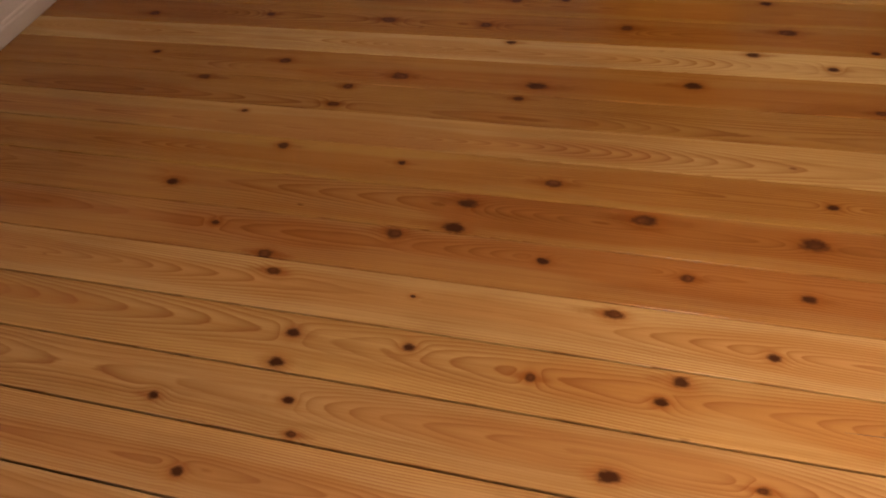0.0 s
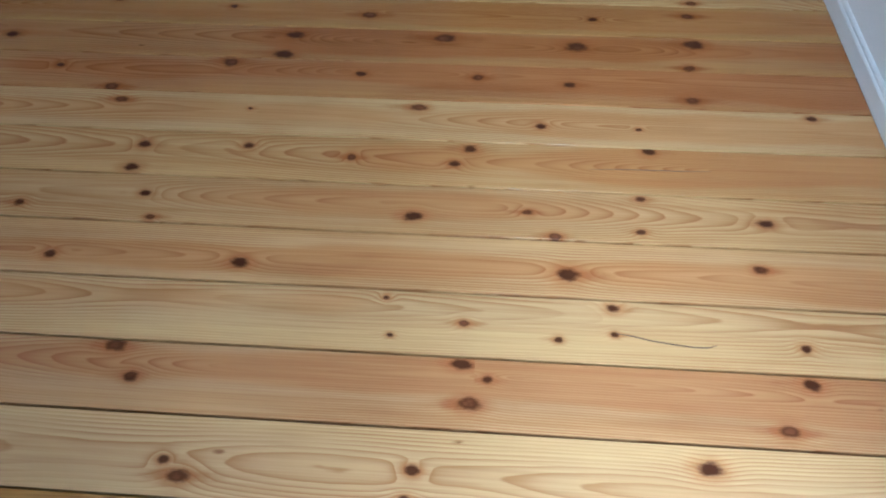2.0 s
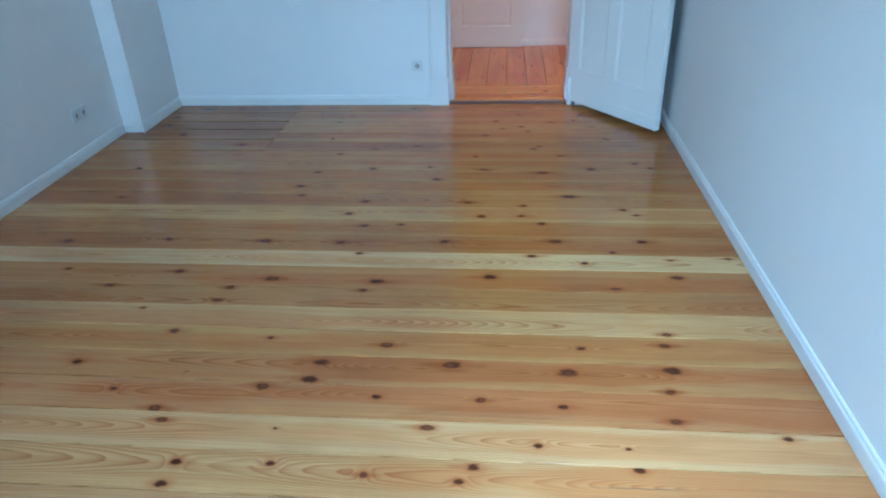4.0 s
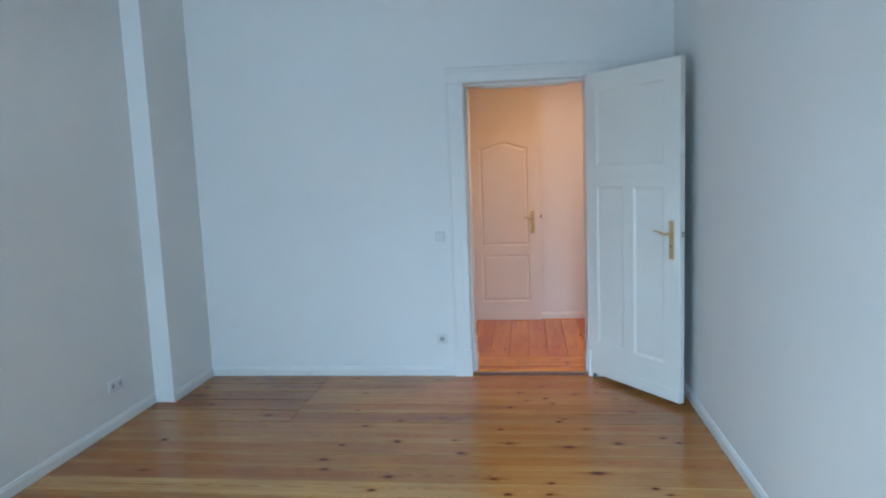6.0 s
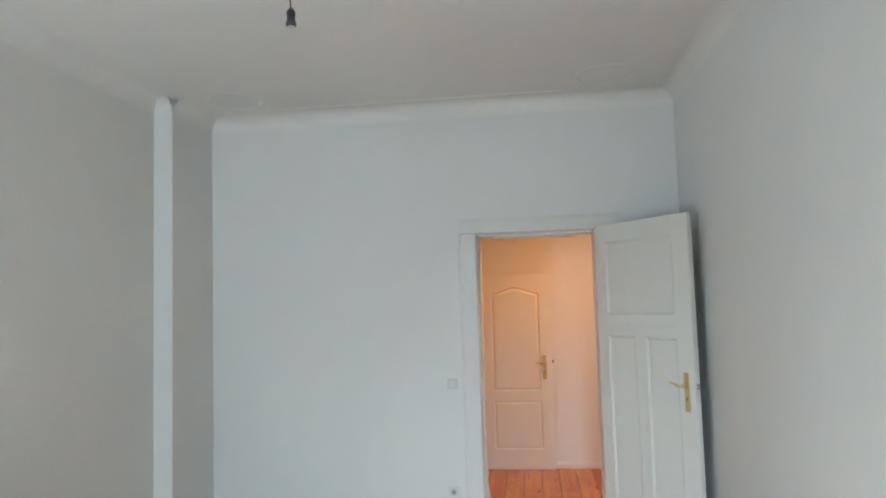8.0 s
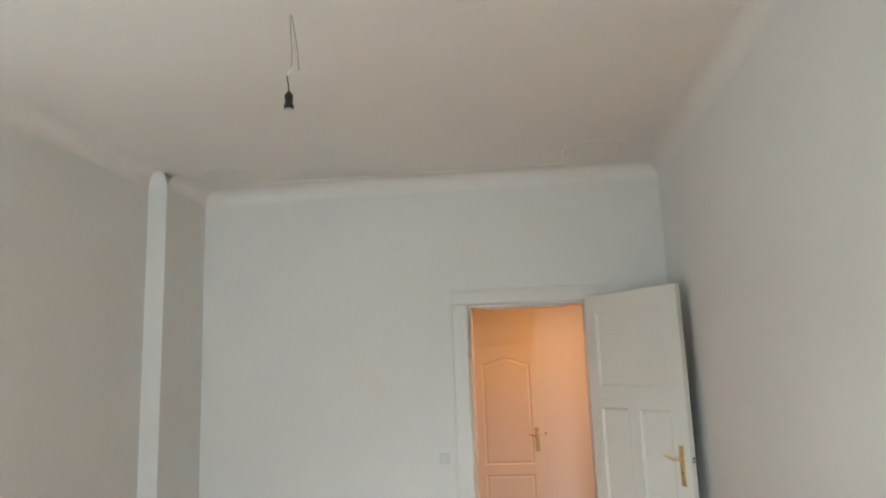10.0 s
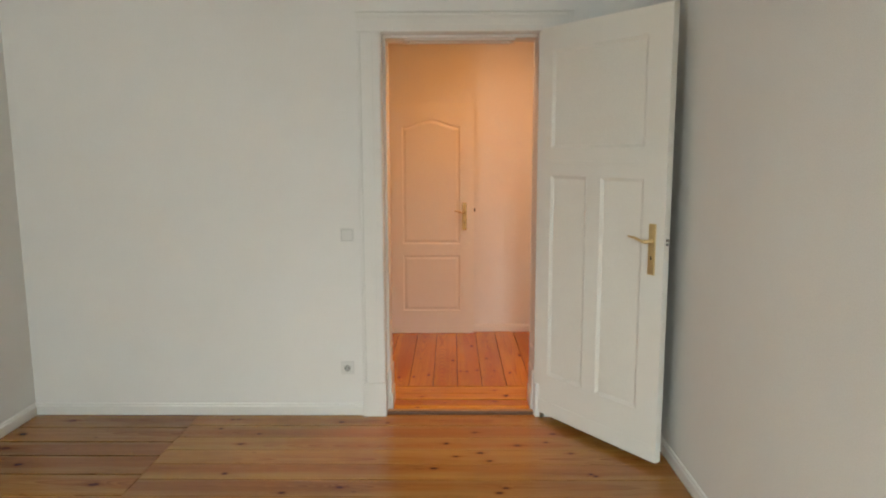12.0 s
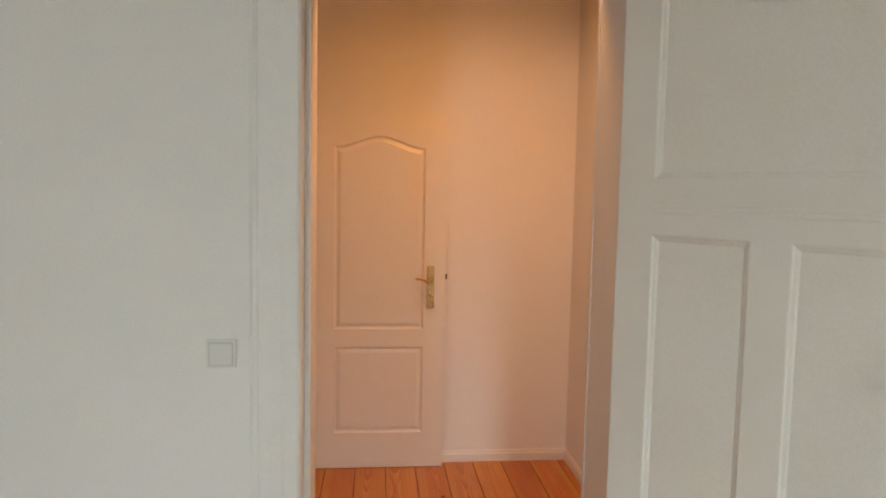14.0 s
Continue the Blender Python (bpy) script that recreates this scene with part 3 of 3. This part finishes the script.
# ---- bare lamp holder ----
lampholder = base("lamp_holder", "black bakelite lamp holder hanging from a thin wire, without a bulb", "lamp holder", at=Matrix.Translation((-2.036, -2.70, 2.876)))
part("shell", turned([(0.016, 0.0), (0.0205, 0.002), (0.0212, 0.010), (0.0205, 0.016), (0.0172, 0.022), (0.0165, 0.040), (0.0185, 0.052), (0.0175, 0.062), (0.0115, 0.069), (0.006, 0.078)], 24), BLACK, lampholder, smooth=True)
part("socket_ring", turned([(0.0130, -0.002), (0.0150, -0.0015), (0.0150, 0.001)], 24), plastic_shade, lampholder, "pale ceramic ring")
part("flex", tube([(0, 0, 0.076), (-0.002, 0, 0.10), (-0.006, 0.001, 0.125), (-0.009, 0, 0.150)], 0.0028), BLACK, lampholder, "short black flex", smooth=True)
part("terminal", tube([(-0.006, 0, 0.146), (0.000, 0.001, 0.158), (0.006, 0.002, 0.172), (0.009, 0.001, 0.190)], [0.003, 0.006, 0.007, 0.004]), PLASTIC, lampholder, "white terminal block", smooth=True)
part("wire", tube([(0.009, 0.001, 0.186), (0.012, 0.001, 0.23), (0.009, 0, 0.31), (0.004, 0, TOP - 2.876)], 0.0017), STEEL, lampholder, "thin bare grey wire", smooth=True)
part("wire", tube([(0.042, 0.003, 0.168), (0.041, 0.002, 0.20), (0.033, 0.001, 0.29), (0.010, 0, TOP - 2.876)], 0.0019), STEEL, lampholder, "loose grey wire end", smooth=True)

# ---- floor ----
sub = thing("floor", box(LEFT, 0, WIN_Y, 0.0, -0.12, -0.024), GAP, "worn oiled pine plank floor with dark joints", "floor", kind="structure")
hall_floor = thing("floor_hall", box(HALL_X0, HALL_X1, 0.0, HALL_Y1, -0.12, -0.024), GAP, "warm oiled pine plank floor of the hall", "floor", kind="structure")


rng = random.Random(7)


def plank_mesh(length, width, knots):
    """Plank centred on its origin with eased long edges, top at z = 0. Knots are (x, y, radius along, radius across);
    each stretch of the plank carries coordinates centred on its nearest knot, in two layers."""
    layers = [knots[0::2], knots[1::2]]
    cuts = {-length / 2, length / 2}
    for layer in layers:
        cuts |= {(a[0] + c[0]) / 2 for a, c in zip(layer, layer[1:])}
    xs = sorted(cuts)
    bm = bmesh.new()
    uvs = [bm.loops.layers.uv.new(key) for key in ("knot_a", "knot_b")]
    w, c = width / 2, 0.0003
    prof = [(-w, -0.023), (w, -0.023), (w, -c), (w - c, 0.0), (-w + c, 0.0), (-w, -c)]
    rings = [[bm.verts.new((px, py, pz)) for py, pz in prof] for px in xs]
    for k, (a, d) in enumerate(zip(rings, rings[1:])):
        mid = (xs[k] + xs[k + 1]) / 2
        for i in range(6):
            face = bm.faces.new((a[i - 1], a[i], d[i], d[i - 1]))
            for uv, layer in zip(uvs, layers):
                near = min(layer, key=lambda q: abs(q[0] - mid)) if layer else None
                for loop in face.loops:
                    co = loop.vert.co
                    loop[uv].uv = ((co.x - near[0]) / near[2], (co.y - near[1]) / near[3]) if near else (40.0, 40.0)
    for end in (rings[0], rings[-1]):
        face = bm.faces.new(end)
        for uv in uvs:
            for loop in face.loops:
                loop[uv].uv = (40.0, 40.0)
    return finish("plank", bm, PINE)


def plank(x0, x1, y0, y1, tone, parent=None, gap=0.0048, heart=0.6, knots=(), drop=0.0, turn=0):
    """One plank between x0..x1, y0..y1 with knots at (x, y, size in cm)."""
    cx, cy = (x0 + x1) / 2, (y0 + y1) / 2
    length, width = (y1 - y0, x1 - x0 - gap) if turn else (x1 - x0 - 0.001, y1 - y0 - gap)
    local = []
    for kx, ky, size in sorted(knots):
        r = size * (0.0085 if cy > -3.31 and not turn else 0.0063)
        lx, ly = (ky - cy, cx - kx) if turn else (kx - cx, ky - cy)
        local.append((lx, ly, r * rng.uniform(1.15, 1.6), r * rng.uniform(0.8, 1.0)))
    ob = new("plank", plank_mesh(length, width, local))
    lift = rng.uniform(-0.0008, 0.0008) - drop
    ob.matrix_world = Matrix.Translation((cx, cy, lift)) @ Matrix.Rotation(radians(90 * turn), 4, 'Z')
    ob.color = (*tone, heart)
    ob.parent = parent or sub
    return ob


TAN, PALE, RED, AMBER, BROWN = (0.41, 0.203, 0.046), (0.50, 0.288, 0.087), (0.38, 0.176, 0.041), (0.42, 0.198, 0.042), (0.36, 0.172, 0.042)
E = -0.003
X0 = LEFT
# rows from the door wall towards the windows
SPLIT, OLD = -2.690, (0.35, 0.175, 0.048)
rows = [(0.0, -0.167, TAN), (-0.167, -0.334, RED), (-0.334, -0.501, TAN), (-0.501, -0.668, AMBER), (-0.668, -0.835, TAN), (-0.835, -1.000, BROWN)]
for y1, y0, tone in rows:
    plank(SPLIT + 0.0008, E, y0, y1, tone, gap=0.004, knots=[(rng.uniform(-2.6, -0.1), (y0 + y1) / 2 + rng.uniform(-0.05, 0.05), rng.uniform(1.0, 1.7)) for _ in range(4)])
for y1, y0, tone in ((0.0, -0.20, OLD), (-0.20, -0.40, BROWN), (-0.40, -0.575, OLD), (-0.575, -0.785, BROWN), (-0.785, -1.000, TAN)):
    plank(NICHE if y0 > -0.6 else X0, SPLIT - 0.0008, y0, y1, tone, gap=0.013, heart=0.9, knots=[(rng.uniform(-3.6, -2.75), (y0 + y1) / 2, 2.2)])
plank(X0, E, -1.169, -1.000, AMBER, gap=0.004, knots=[(-2.16, -1.06, 2), (-1.28, -1.10, 1.5), (-0.75, -1.08, 1.6)])
plank(X0, E, -1.336, -1.169, TAN, gap=0.004, knots=[(-1.9, -1.305, 2.4), (-1.55, -1.278, 1.6), (-1.22, -1.316, 1.6), (-0.58, -1.302, 2.4), (-0.31, -1.214, 1.8), (-0.23, -1.284, 1.6), (-3.4, -1.316, 1.8)])
plank(X0, E, -1.503, -1.336, TAN, gap=0.004, knots=[(-0.87, -1.356, 2.8), (-2.23, -1.367, 2.0), (-1.49, -1.465, 2.0)])
plank(X0, E, -1.669, -1.503, AMBER, gap=0.004, knots=[(-2.28, -1.575, 2.0)])
plank(X0, E, -1.836, -1.669, RED, gap=0.004, knots=[(-3.29, -1.746, 1.8), (-2.24, -1.699, 2.0), (-1.86, -1.776, 2.4), (-1.29, -1.778, 1.8), (-0.74, -1.689, 2.8), (-0.99, -1.816, 1.4)])
plank(X0, E, -2.003, -1.836, PALE, gap=0.004, knots=[(-1.0, -1.939, 1.6), (-0.47, -1.856, 1.8), (-0.41, -1.918, 1.6), (-1.92, -1.931, 2.2), (-1.21, -1.948, 2.2)])
plank(X0, E, -2.170, -2.003, TAN, gap=0.004, knots=[(-0.9, -2.023, 2.0), (-1.81, -2.067, 1.8), (-1.62, -2.051, 1.6)])
plank(X0, E, -2.337, -2.170, RED, gap=0.004, knots=[(-2.28, -2.245, 2.4), (-1.89, -2.25, 2.4), (-1.38, -2.229, 2.4), (-0.84, -2.213, 2.6), (-0.43, -2.206, 2.2), (-3.3, -2.276, 2.0), (-2.78, -2.242, 1.8), (-0.58, -2.314, 1.2)])
plank(X0, E, -2.480, -2.337, (0.57, 0.38, 0.165), knots=[(-1.78, -2.357, 1.8), (-0.96, -2.357, 1.8), (-0.72, -2.417, 1.6), (-0.33, -2.378, 1.2), (-0.07, -2.357, 1.4)])
plank(X0, E, -2.660, -2.480, (0.39, 0.186, 0.05), knots=[(-2.13, -2.6, 3.0), (-1.65, -2.607, 2.8), (-1.15, -2.552, 2.6), (-0.33, -2.532, 2.2), (-2.59, -2.551, 2.2), (-0.61, -2.632, 1.6), (-3.14, -2.544, 1.6)])
plank(X0, E, -2.816, -2.660, (0.36, 0.178, 0.05), knots=[(-2.86, -2.681, 2.2), (-2.3, -2.68, 2.0), (-2.32, -2.781, 2.0), (-1.7, -2.683, 1.8)])
plank(X0, E, -2.974, -2.816, (0.465, 0.275, 0.105), knots=[(-2.62, -2.855, 1.2), (-0.46, -2.954, 1.6)])
plank(X0, E, -3.138, -2.974, (0.41, 0.215, 0.062), knots=[(-2.41, -3.012, 2.0), (-2.0, -3.041, 1.4), (-1.53, -3.066, 2.0), (-0.79, -3.056, 1.5), (-0.48, -3.025, 1.8)])
plank(X0, E, -3.300, -3.138, (0.38, 0.182, 0.055), heart=0.95, knots=[(-1.76, -3.18, 2.6), (-1.27, -3.175, 2.7), (-0.85, -3.20, 2.7), (-0.48, -3.17, 2.7), (-1.78, -3.28, 2.7), (-2.70, -3.22, 2.0), (-0.51, -3.285, 1.8)])
plank(X0, E, -3.467, -3.300, (0.42, 0.205, 0.070), heart=1.0, knots=[(-1.94, -3.325, 3.4), (-1.52, -3.36, 2.0), (-1.16, -3.36, 2.4), (-0.88, -3.38, 2.4), (-0.52, -3.43, 2.6), (-2.48, -3.365, 1.9), (-2.28, -3.455, 3.0)])
plank(X0, E, -3.632, -3.467, (0.54, 0.335, 0.14), knots=[(-2.23, -3.51, 2.4), (-1.33, -3.50, 2.8), (-0.97, -3.56, 2.0), (-0.19, -3.49, 2.0), (-0.69, -3.56, 1.2), (-1.83, -3.53, 0.9)])
plank(X0, E, -3.803, -3.632, (0.50, 0.29, 0.11), gap=0.0068, heart=0.9, knots=[(-2.10, -3.69, 2.6), (-2.11, -3.78, 2.8), (-1.17, -3.66, 2.8), (-1.50, -3.71, 2.0), (-1.21, -3.72, 1.8), (-1.80, -3.68, 2.0), (-0.67, -3.645, 2.6)])
plank(X0, E, -3.967, -3.803, (0.49, 0.285, 0.115), gap=0.0068, knots=[(-2.37, -3.92, 2.2), (-2.04, -3.87, 1.7), (-2.00, -3.95, 1.8), (-1.31, -3.91, 2.8), (-1.01, -3.88, 1.7), (-0.71, -3.82, 1.7), (-0.72, -3.93, 1.7), (-0.40, -3.885, 2.6), (-0.94, -3.955, 2.2)])
plank(X0, E, -4.137, -3.967, (0.54, 0.315, 0.13), gap=0.0068, knots=[(-2.22, -4.08, 2.2), (-1.73, -4.08, 3.0), (-0.91, -4.07, 3.4), (-0.44, -4.03, 2.4)])
plank(X0, E, -4.308, -4.137, (0.57, 0.36, 0.16), gap=0.0068, knots=[(-0.81, -4.16, 2.2), (-1.16, -4.22, 1.8), (-1.35, -4.16, 1.3), (-1.33, -4.26, 1.3), (-0.81, -4.23, 1.3), (-0.94, -4.25, 1.4), (-0.38, -4.24, 1.9)])
plank(X0, E, -4.480, -4.308, (0.50, 0.285, 0.125), gap=0.0068, knots=[(-1.96, -4.325, 2.8), (-1.90, -4.40, 2.4), (-1.16, -4.325, 2.8), (-1.14, -4.42, 3.0), (-1.10, -4.36, 1.6), (-0.39, -4.33, 2.4), (-0.46, -4.44, 2.6)])
plank(X0, E, -4.656, -4.480, (0.58, 0.37, 0.17), gap=0.0068, knots=[(-0.64, -4.53, 3.0), (-1.73, -4.61, 2.8), (-1.77, -4.58, 1.6), (-1.25, -4.57, 2.2), (-1.26, -4.63, 1.8)])
y = -4.656
while y > WIN_Y + 0.02:
    y0 = max(y - 0.172, WIN_Y)
    plank(X0, E, y0, y, rng.choice([TAN, PALE, AMBER, RED]))
    y = y0

# doorway sill and hall planks, a finger's breadth above the room
HZ = 0.012
# tones raised and saturated: part of the warm lamplight is in the colour
GOLD, ORANGE, RUST = (0.78, 0.40, 0.035), (0.64, 0.275, 0.018), (0.56, 0.225, 0.017)
hall_floor.location.z = HZ
sill = thing("door_sill", box(DOOR_X0 + 0.001, DOOR_X1 - 0.001, 0.002, 0.042, -0.02, 0.019, bevel=0.006), SILL, "worn dark-stained wooden door sill", "sill", kind="structure")
# top strip in a lighter golden tone than the sill's front
part("sill_top", box(DOOR_X0 + 0.004, DOOR_X1 - 0.004, 0.012, 0.041, 0.0190, 0.0215, bevel=0.001), SILL_TOP, sill, "golden top edge")
plank(DOOR_X0 + 0.019, DOOR_X1 - 0.009, 0.052, 0.130, GOLD, hall_floor, knots=[(-1.35, 0.09, 1.0)])
plank(DOOR_X0 + 0.019, DOOR_X1 - 0.009, 0.130, 0.226, ORANGE, hall_floor, knots=[(-0.86, 0.20, 1.3), (-1.18, 0.17, 0.9)])
plank(HALL_X0, HALL_X1, 0.238, 0.345, GOLD, hall_floor, knots=[(-0.78, 0.30, 2.0), (-1.33, 0.28, 1.0)])
plank(HALL_X0, HALL_X1, 0.345, 0.475, GOLD, hall_floor, knots=[(-0.85, 0.40, 1.2)])
HALL_KNOTS = [(-1.376, 1.098, 1.3), (-1.405, 0.675, 1.6), (-1.300, 0.712, 1.8), (-1.51, 0.664, 1.8), (-1.025, 0.79, 1.6), (-1.070, 0.803, 1.3), (-0.95, 0.815, 1.6), (-0.897, 0.822, 1.6),
              (-0.823, 0.818, 1.7), (-1.127, 1.055, 1.5), (-0.605, 1.185, 2.0), (-0.715, 0.763, 1.6), (-0.972, 1.448, 1.7), (-0.867, 1.111, 1.5), (-1.9, 0.9, 1.6), (-2.3, 1.3, 1.8)]
x = HALL_X1 - 0.055
while x > HALL_X0 + 0.02:
    x0 = max(x - 0.168, HALL_X0)
    knots = [k for k in HALL_KNOTS if x0 < k[0] < x]
    plank(x0, x, 0.478, HALL_Y1, rng.choice([ORANGE, RUST, ORANGE]), hall_floor, gap=0.004, turn=1, knots=knots)
    x = x0
plank(HALL_X1 - 0.055, HALL_X1, 0.478, HALL_Y1, ORANGE, hall_floor, gap=0.004, turn=1)

# fine splits and a resin streak in the boards
def split_line(host, points, width):
    """A hair-thin dark groove filled with dirt along points on a plank's face."""
    inv = host.matrix_world.inverted()
    bm, prev = bmesh.new(), None
    for k, (px, py) in enumerate(points):
        w = width * (0.25 if k in (0, len(points) - 1) else 1.0)
        cur = [bm.verts.new(inv @ Vector((px, py + a * w, host.matrix_world.translation.z + h))) for a, h in ((-0.5, -0.001), (-0.5, 0.0002), (0.5, 0.0002), (0.5, -0.001))]
        if prev:
            for i in range(4):
                bm.faces.new((prev[i - 1], prev[i], cur[i], cur[i - 1]))
        prev = cur
    part("split", bm, SILL, host, "dark hairline split")


for points, width in (([(-0.807, -4.226), (-0.770, -4.231), (-0.731, -4.240), (-0.68, -4.247), (-0.631, -4.252), (-0.600, -4.251), (-0.579, -4.244)], 0.0035),
                      ([(-0.844, -3.720), (-0.729, -3.715), (-0.614, -3.714), (-0.507, -3.710)], 0.0028)):
    for host in [ob for ob in sub.children if abs(ob.location.y - points[1][1]) < 0.08 and ob.dimensions.x > 2]:
        split_line(host, points, width)
